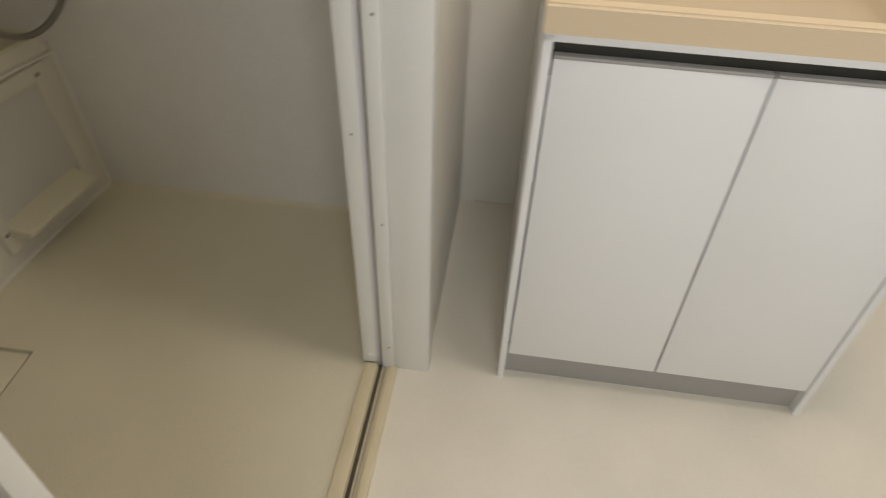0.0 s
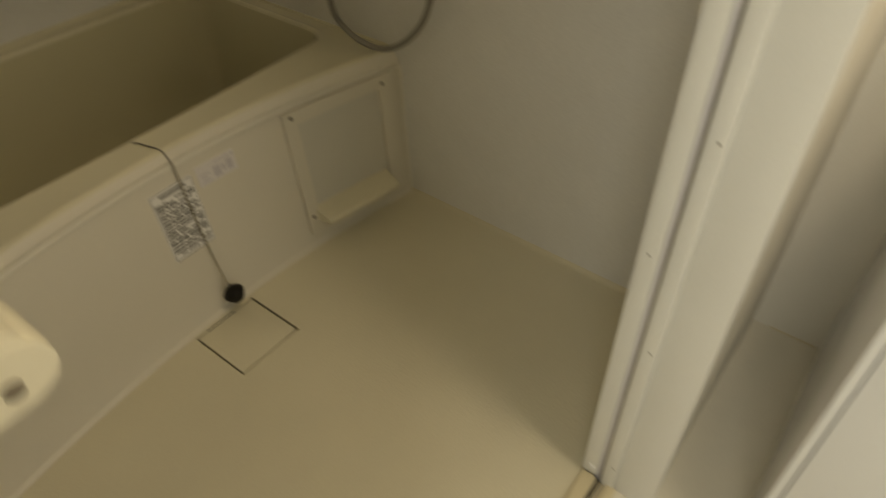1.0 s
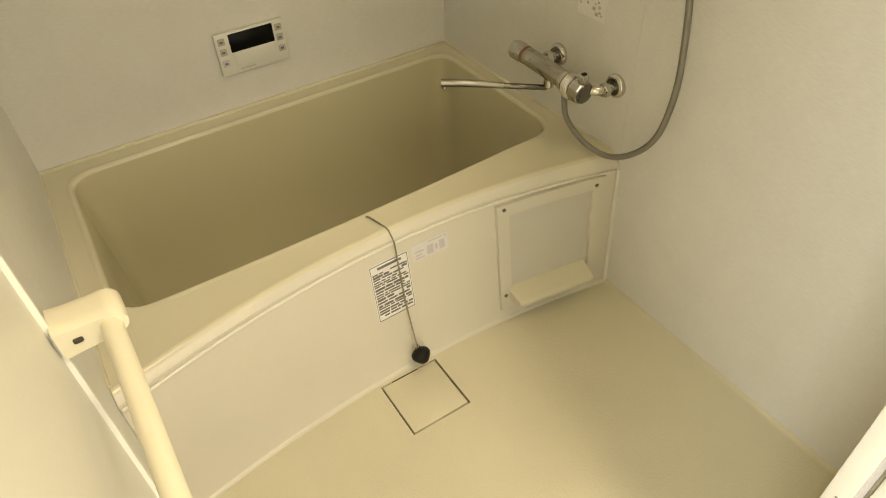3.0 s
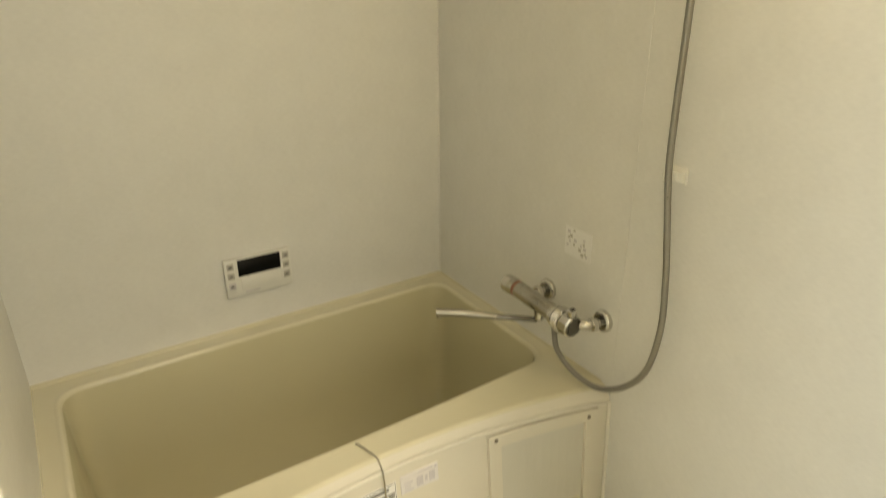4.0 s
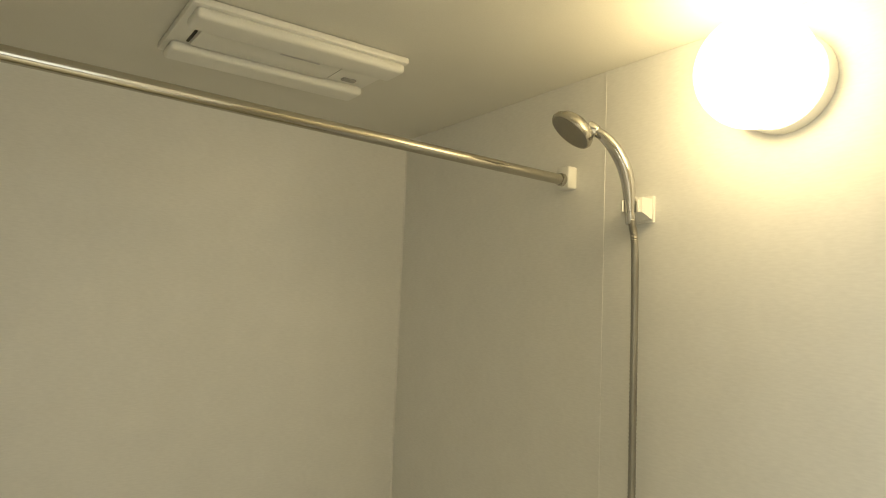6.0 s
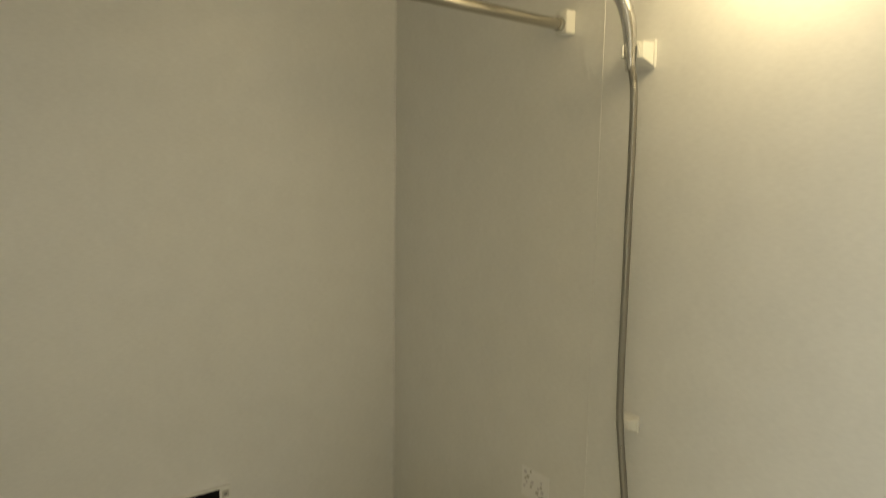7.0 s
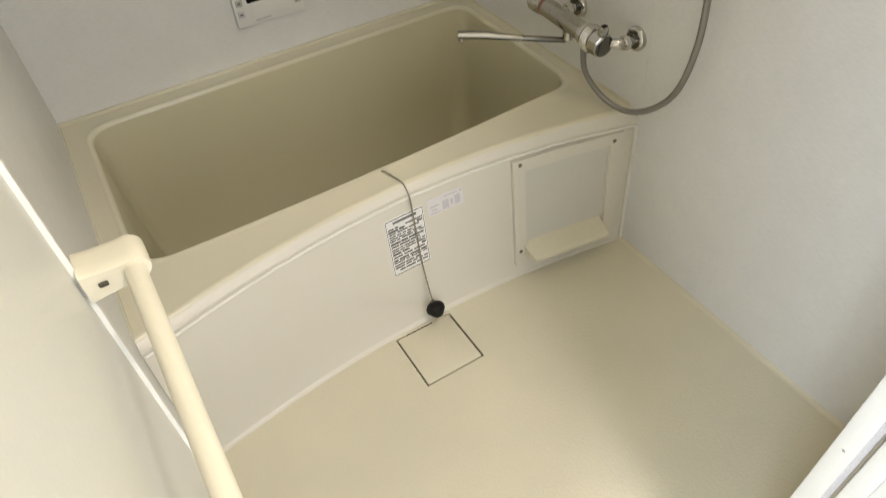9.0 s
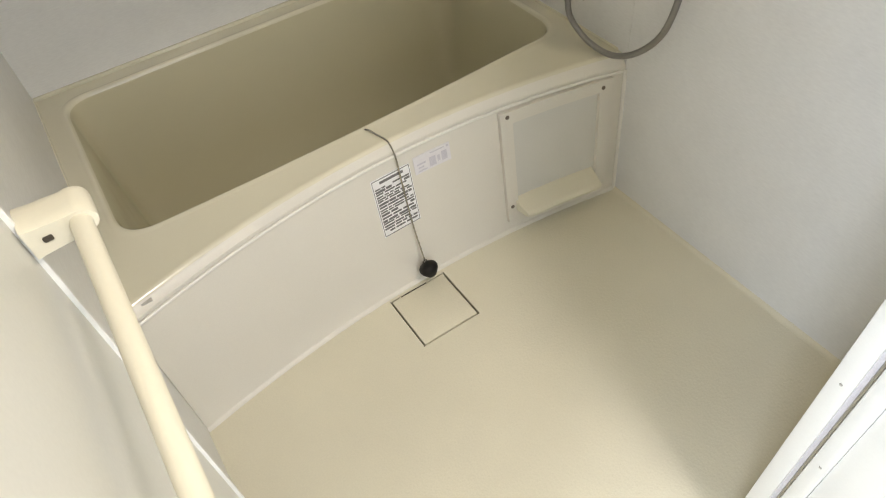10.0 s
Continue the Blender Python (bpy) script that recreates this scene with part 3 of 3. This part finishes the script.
for y in (-0.582, -0.798):
    yb = max(y, -0.765) if y < -0.7 else y
    leg = part("supply_leg", tube([(-0.006, y, LEG_Z), (-0.035, y, LEG_Z), (-0.060, (y + yb) / 2 - 0.004, LEG_Z), (BX + 0.012, yb + 0.01, LEG_Z)], 0.0125, 14), CHROME, mixer)
    # thin disc painting the dark reflection at the flange's centre
    part("flange_dark_face", lathe([(0, 0.0225), (0.0012, 0.0215)], (-0.0135, y, LEG_Z), (-1, y, LEG_Z), 28), DARKENED_CHROME, leg, "flange centre, a dark reflection put into its colour")
    part("wall_flange", lathe([(0, 0.0305), (0.004, 0.0310), (0.011, 0.0285), (0.014, 0.0240)], (0, y, LEG_Z), (-1, y, LEG_Z), 28), CHROME, leg)
    part("union_nut", lathe([(0, 0.017), (0.002, 0.0185), (0.016, 0.0185), (0.018, 0.017)], (-0.030, y, LEG_Z), (-1, y, LEG_Z), 6), CHROME, leg)
part("spout_pivot", lathe([(0, 0.012), (0.002, 0.0145), (0.030, 0.0145), (0.034, 0.011)], (BX, -0.648, BZ - 0.014), (BX, -0.648, 0), 18), CHROME, mixer)
TIP, ROOT = Vector((-0.334, -0.508, 0.619)), Vector((BX - 0.005, -0.645, 0.587))
mid = ROOT.lerp(TIP, 0.42)
part("spout", tube([ROOT, ROOT.lerp(TIP, 0.2), mid], 0.0074, 16), DARKENED_CHROME, mixer, "slim chrome spout arm, darkened for its reflection")
part("spout_end", tube([mid - (TIP - ROOT) * 0.01, ROOT.lerp(TIP, 0.6) + Vector((0, 0, 0.002)), ROOT.lerp(TIP, 0.8) + Vector((0, 0, 0.003)), TIP], lambda f: 0.0078 + 0.0028 * min(f / 0.6, 1), 16), SATIN_DIM, mixer, "wider satin spout end")
part("spout_nozzle", rod(TIP + Vector((0.008, -0.004, 0.0)), TIP + Vector((0.008, -0.004, -0.016)), 0.009), CHROME, mixer)

# ---- hand shower and its hose ----
shower = thing("hand_shower", "chrome hand shower with a long grey metal hose", "shower")
HX = -0.038
hose_path = spline([(BX + 0.004, -0.705, 0.618), (BX + 0.006, -0.705, 0.575), (-0.078, -0.716, 0.520), (-0.064, -0.772, 0.474), (-0.052, -0.846, 0.466), (-0.046, -0.922, 0.510), (-0.042, -0.980, 0.590),
                    (-0.040, -1.003, 0.71), (HX, -0.997, 0.83), (HX, -0.982, 0.95), (HX, -0.965, 1.080), (HX, -0.962, 1.19), (HX, -0.962, 1.33), (HX, -0.962, 1.50), (HX, -0.962, 1.64),
                    (HX - 0.004, -0.963, 1.75), (HX - 0.010, -0.959, 1.800)], 40)
part("hose", tube(hose_path, 0.0072, 12, ribs=0.10, raw=True), HOSE, shower, "grey ribbed metal hose")
part("hose_nut", lathe([(0, 0.008), (0.002, 0.011), (0.018, 0.011), (0.02, 0.009)], (BX + 0.004, -0.705, 0.618), (BX + 0.004, -0.705, 0.5), 8), CHROME, shower)
handle = spline([(-0.049, -0.956, 1.818), (-0.053, -0.957, 1.848), (-0.061, -0.958, 1.880), (-0.073, -0.955, 1.913), (-0.088, -0.945, 1.944), (-0.102, -0.931, 1.967), (-0.113, -0.916, 1.981)], 10)
part("handle", tube(handle, lambda f: 0.0105 + 0.0040 * math.sin(math.pi * min(f * 1.1, 1)), 18, raw=True), CHROME, shower, "curved chrome handle")
part("connector", lathe([(0, 0.008), (0.004, 0.0110), (0.026, 0.0110), (0.030, 0.010)], (-0.045, -0.955, 1.790), (-0.049, -0.956, 1.822), 16), CHROME, shower)
hd = Vector((-0.55, 0.30, -0.78)).normalized()
hc = Vector((-0.131, -0.892, 2.004))
part("neck", lathe([(0, 0.0118), (0.004, 0.0140), (0.012, 0.0150), (0.022, 0.0155)], (-0.110, -0.920, 1.978), (-0.131, -0.892, 1.996), 20), CHROME, shower, "chrome neck collar")
part("head", lathe([(-0.004, 0.010), (0.003, 0.024), (0.011, 0.039), (0.021, 0.0475), (0.030, 0.0495), (0.035, 0.0470)], hc, hc + hd, 36), SATIN, shower, "round satin shower head")
part("spray_face", lathe([(0, 0.0455), (0.0015, 0.0440)], hc + hd * 0.0345, hc + hd, 36), SATIN_DIM, shower, "grey spray plate")


def shower_holder(z, wide, deep, y, grip, r, tall):
    h = thing("shower_holder", "white plastic shower hose holder on the wall", "shower holder", group="shower holders")
    part("wall_plate", box(-0.008, 0.0, y - 0.036, y + 0.024, z - 0.026 * wide, z + 0.022 * wide, 0.003), WHITE_PAINT, h)
    bm = bmesh.new()
    a = [(-0.006, y - 0.033), (-deep * 0.8, y - 0.030), (-deep, y - 0.002), (-0.006, y + 0.020)]
    lo = [bm.verts.new((x, yy, z - (0.022 if x > -0.01 else 0.010) * wide)) for x, yy in a]
    hi = [bm.verts.new((x, yy, z + 0.016 * wide)) for x, yy in a]
    bm.faces.new(lo[::-1])
    bm.faces.new(hi)
    bridge(bm, lo, hi)
    part("arm", bm, WHITE_PAINT, h, smooth=False)
    clip = bmesh.new()      # an open C that grips the handle or the hose
    cols = []
    for i in range(17):
        k = radians(45 - 115 + 230 * i / 16)
        cols.append([clip.verts.new((grip[0] + (r + d) * math.cos(k), grip[1] + (r + d) * math.sin(k), z + dz)) for d, dz in ((0, -tall), (0.0035, -tall), (0.0035, tall), (0, tall))])
    for p, q in zip(cols, cols[1:]):
        bridge(clip, p, q)
    clip.faces.new(cols[0])
    clip.faces.new(cols[-1][::-1])
    part("clip", clip, WHITE_PAINT, h, "white open grip clip")
    return h


shower_holder(1.828, 1.15, 0.046, -0.946, (-0.051, -0.957), 0.0140, 0.012)
shower_holder(1.068, 0.72, 0.038, -0.952, (-0.038, -0.966), 0.0090, 0.007)

# ---- bath controller on the back wall ----
ctrl = thing("bath_controller", "white bath controller with a black display and six buttons", "control panel")
part("housing", box(-0.759, -0.555, -0.016, 0.0, 0.561, 0.685, 0.005), WHITE_PAINT, ctrl)
part("display", box(-0.719, -0.589, -0.0185, -0.010, 0.626, 0.679, 0.002), SCREEN, ctrl, "black display")
part("flap", box(-0.714, -0.592, -0.0178, -0.010, 0.580, 0.622, 0.003), WHITE_PAINT, ctrl, "white hinged flap")
part("print_bar", box(-0.705, -0.660, -0.0184, -0.017, 0.572, 0.576), PALE_PRINT, ctrl)
for x in (-0.741, -0.572):
    for z in (0.663, 0.633, 0.600):
        bt = part("button", box(x - 0.010, x + 0.010, -0.0186, -0.012, z - 0.010, z + 0.010, 0.002), PALE_PRINT if (x < -0.7 and z < 0.62) else BUTTON, ctrl, "grey square button")
        part("button_mark", box(x - 0.005, x + 0.004, -0.0190, -0.0182, z - 0.003, z + 0.003), GREY, bt)

# ---- printed plate on the right wall ----
plate = thing("wall_label", "pale label with small dark marks above the mixer", "label")
part("label_sheet", box(-0.0015, 0.0, -0.732, -0.634, 0.762, 0.842, 0.0005, 1), STICKER, plate)
marks = [(-0.643, 0.828), (-0.643, 0.812), (-0.648, 0.802), (-0.652, 0.818), (-0.640, 0.790), (-0.662, 0.835), (-0.668, 0.808), (-0.664, 0.796), (-0.690, 0.800), (-0.686, 0.788), (-0.700, 0.818), (-0.700, 0.806), (-0.704, 0.795), (-0.706, 0.782), (-0.712, 0.776), (-0.696, 0.776)]
for i, (y, z) in enumerate(marks):
    s = 0.0035 if i % 3 else 0.005
    part("print_mark", box(-0.0020, -0.0012, y - 0.005 - s, y - 0.005 + s, z - s * 0.8, z + s * 0.8), BUTTON if i % 2 else PALE_PRINT, plate, smooth=False)

# ---- drying rod ----
pole = thing("drying_rod", "stainless drying rod across the bathroom above the tub", "rod")
ROD_A, ROD_B = Vector((0.0, -0.744, 1.914)), Vector((-W, -0.764, 1.928))
along = (ROD_B - ROD_A).normalized()
part("rod", rod(ROD_A + along * 0.028, ROD_B - along * 0.028, 0.0122, 20), STEEL, pole)
for end, way in ((ROD_A, along), (ROD_B, -along)):
    tip = end.x + (0.030 if way.x > 0 else -0.030)
    b = part("bracket", box(min(end.x, tip), max(end.x, tip), end.y - 0.019, end.y + 0.019, end.z - 0.020, end.z + 0.032, 0.005), WHITE_PAINT, pole, "white plastic bracket")
    part("collar", rod(end + way * 0.026, end + way * 0.040, 0.0152, 20), SATIN, b)

# ---- wall lamp ----
lamp = thing("wall_lamp", "round white glass wall lamp, lit, on a white base", "lamp")
ly, lz = LAMP_AT[1], LAMP_AT[2]
part("lamp_base", lathe([(0, 0.085), (0.004, 0.088), (0.022, 0.088), (0.028, 0.084), (0.030, 0.06)], (0, ly, lz), (-1, ly, lz), 40), WHITE_PAINT, lamp, "white lamp base")
gl = lathe([(0.028, 0.074), (0.034, 0.083)] + [(0.100 - 0.096 * math.cos(a), 0.096 * math.sin(a)) for a in [radians(50 + 130 * i / 14) for i in range(15)]], (0, ly, lz), (-1, ly, lz), 40)
globe = part("globe", gl, GLOBE, lamp, "glowing glass globe")
globe.visible_shadow = False

# ---- bath dryer grille in the ceiling ----
vent = thing("ceiling_dryer", "white ceiling dryer with a long air grille", "ventilation unit")
VX0, VX1, VY0, VY1 = -0.846, -0.384, -0.618, -0.325
part("cover", box(VX0, VX1, VY0, VY1, H - 0.016, H - 0.001, 0.004), WHITE_PAINT, vent)
part("front_louvre", box(VX0 + 0.010, VX1 - 0.004, VY0 + 0.008, VY0 + 0.085, H - 0.036, H - 0.014, 0.009, 3), WHITE_PAINT, vent)
part("rear_louvre", box(VX0 + 0.010, VX1 - 0.004, VY1 - 0.085, VY1 - 0.010, H - 0.036, H - 0.014, 0.009, 3), WHITE_PAINT, vent)
inlet = part("inlet_panel", box(VX0 + 0.045, VX1 - 0.110, VY0 + 0.10, VY1 - 0.095, H - 0.024, H - 0.014, 0.002), WHITE_PAINT, vent, "white inlet panel")
for x in (VX0 + 0.040, VX1 - 0.105):
    part("slot", box(x - 0.003, x + 0.003, VY0 + 0.10, VY1 - 0.095, H - 0.0175, H - 0.0150), GAP, vent, "dark narrow slot")
part("print_bar", box(-0.635, -0.545, VY0 + 0.112, VY0 + 0.118, H - 0.0246, H - 0.0238), PALE_PRINT, inlet)
part("sensor", box(VX1 - 0.074, VX1 - 0.040, VY1 - 0.122, VY1 - 0.104, H - 0.0205, H - 0.0155, 0.002), KICK, vent, "small grey sensor window")

# ---- folded door ----
door = thing("folding_door", "folded bathroom door with cream resin panels and a cream bar handle", "door")
LX = -1.218
Y0, Y1 = -1.768, -1.408
for k, x in enumerate((LX, LX - 0.020)):
    lf = part("leaf", box(x - 0.011, x - 0.004, Y0 + 0.012 + 0.03 * k, Y1 - 0.006, 0.03, 1.975), DOOR_PANEL, door, "pale translucent resin panel", smooth=False)
    for a in ((Y0 + 0.03 * k, Y0 + 0.018 + 0.03 * k, 0.016, 1.985), (Y1 - 0.006, Y1, 0.016, 1.985)):
        part("stile", box(x - 0.016, x, a[0], a[1], a[2], a[3], 0.002), WHITE_PAINT, lf, "white stile")
    for a in ((0.016, 0.07), (1.93, 1.985)):
        part("rail", box(x - 0.015, x - 0.001, Y0 + 0.018 + 0.03 * k, Y1 - 0.006, a[0], a[1], 0.002), WHITE_PAINT, lf, "white rail")
BARX, BARZ = LX + 0.036, 1.094
bar = part("bar_handle", tube([(BARX, Y1 - 0.006, BARZ), (BARX, -1.766, BARZ - 0.003)], 0.0080, 24, raw=True), CREAM_BAR, door, "cream horizontal bar handle")


def bar_bracket(y, side, drop=0.0):
    """An arm from the leaf to a rounded cup that takes the bar's end; side: which way the cup opens along the bar."""
    bm = bmesh.new()
    outline = [(LX - 0.001, -0.0165), (LX - 0.001, 0.0140), (LX + 0.010, 0.0125)]
    outline += [(BARX + 0.0125 * math.sin(a), 0.0125 * math.cos(a)) for a in [radians(-20 + 200 * i / 12) for i in range(13)]] + [(LX + 0.010, -0.0148)]
    rows = []
    for dy, k in ((0.013, 0.86), (0.011, 0.96), (0.006, 1.0), (-0.008, 1.0), (-0.014, 0.96), (-0.0175, 0.84)):
        rows.append([bm.verts.new((LX - 0.001 + (x - LX + 0.001) * (0.94 + 0.06 * k), y + dy * side, BARZ - drop + z * k)) for x, z in outline])
    for a, b in zip(rows, rows[1:]):
        bridge(bm, a, b)
    bm.faces.new(rows[0][::-1])
    bm.faces.new(rows[-1])
    b = part("bracket", bm, CREAM_BAR, bar, "cream moulded bracket")
    yf = y - 0.0175
    if side < 0:
        part("screw", lathe([(0, 0.0032), (0.0008, 0.0028), (0.001, 0.0012)], (BARX - 0.001, y - 0.0128, BARZ - drop - 0.003), (BARX - 0.001, y - 1, BARZ - drop - 0.003), 14), SCREW, b, "dark screw head")
        return b
    part("screw_slot", box(LX + 0.009, LX + 0.016, yf - 0.0015, yf + 0.004, BARZ - 0.003, BARZ + 0.002, 0.001, 1), GAP, b, "dark screw slot")
    return b


bar_bracket(Y1 + 0.004, 1)
bar_bracket(-1.754, -1, 0.010)
# the leaves stand a few degrees off the wall, turned about their far edge
door.matrix_world = Matrix.Translation((LX, Y1, 0)) @ Matrix.Rotation(radians(0.3), 4, "Z") @ Matrix.Translation((-LX, -Y1, 0))

# ---- vanity in the washroom ----
vanity = thing("vanity_cabinet", "white two-door vanity cabinet with a beige counter", "cabinet")
VF, VA, VB, VT = -0.490, -2.013, -2.646, 0.786   # front, near the door wall, far side, top
for y0, y1 in ((VA - 0.014, VA), (VB, VB + 0.014)):
    part("side_panel", box(VF, EAST - 0.001, y0, y1, 0.0, VT, 0.001), WHITE, vanity)
part("back_panel", box(EAST - 0.02, EAST - 0.004, VB + 0.014, VA - 0.014, 0.02, VT - 0.02), WHITE, vanity, smooth=False)
part("bottom_panel", box(VF + 0.03, EAST - 0.02, VB + 0.014, VA - 0.014, 0.09, 0.105), WHITE, vanity, smooth=False)
part("kick_board", box(VF + 0.022, VF + 0.034, VB + 0.014, VA - 0.014, 0.0, 0.090), KICK, vanity, "grey kick board")
ym = -2.330
for y0, y1 in ((ym + 0.0015, VA - 0.017), (VB + 0.017, ym - 0.0015)):
    part("door", box(VF + 0.001, VF + 0.019, y0, y1, 0.084, 0.750, 0.002), WHITE, vanity, "white laminate door")
    part("grip_edge", box(VF + 0.000, VF + 0.020, y0, y1, 0.750, 0.7555, 0.001), KICK, vanity, "grey grip edge")
part("grip_channel", box(VF + 0.012, VF + 0.040, VB + 0.014, VA - 0.014, 0.718, VT - 0.010), DARK, vanity, "dark grip channel")
part("top_rail", box(VF, VF + 0.03, VB, VA, VT - 0.011, VT + 0.001, 0.001), WHITE, vanity)
top = bmesh.new()
outer = [top.verts.new((x, y, VT + 0.044)) for x, y in ((VF - 0.004, VA + 0.002), (VF - 0.004, VB - 0.002), (EAST - 0.002, VB - 0.002), (EAST - 0.002, VA + 0.002))]
ring_xy = [(VF + 0.018, VA - 0.040), (VF + 0.018, VB + 0.040), (EAST - 0.10, VB + 0.040), (EAST - 0.10, VA - 0.040)]
rim2 = [top.verts.new((x, y, VT + 0.044)) for x, y in ring_xy]
low = [top.verts.new((x, y, VT + 0.002)) for x, y in ((VF - 0.004, VA + 0.002), (VF - 0.004, VB - 0.002), (EAST - 0.002, VB - 0.002), (EAST - 0.002, VA + 0.002))]
bridge(top, outer, rim2)
bridge(top, low, outer)
low2 = [top.verts.new((x, y, VT + 0.002)) for x, y in ring_xy]
bridge(top, low2, low)
bmesh.ops.bevel(top, geom=[e for e in top.edges if all(abs(v.co.z - VT - 0.044) < 1e-5 for v in e.verts) and all(v in outer for v in e.verts)], offset=0.004, segments=3, affect="EDGES")
part("counter", top, COUNTER, vanity, "beige moulded counter")
bowl = bmesh.new()
levels = [(0.044, 0.0), (0.030, 0.006), (-0.06, 0.03), (-0.085, 0.06)]
rr = []
for dz, inset in levels:
    c = [(VF + 0.018 + inset, VA - 0.040 - inset), (VF + 0.018 + inset, VB + 0.040 + inset), (EAST - 0.10 - inset, VB + 0.040 + inset), (EAST - 0.10 - inset, VA - 0.040 - inset)]
    rr.append([bowl.verts.new((x, y, VT + dz)) for x, y in c])
for a, b in zip(rr, rr[1:]):
    bridge(bowl, a, b)
bowl.faces.new(rr[-1])
part("basin", bowl, BOWL, vanity, "beige wash basin")
part("sealant_line", box(EAST - 0.003, EAST + 0.001, VA + 0.01, -1.90, 0.0, 0.002), SILL, vanity, smooth=False)
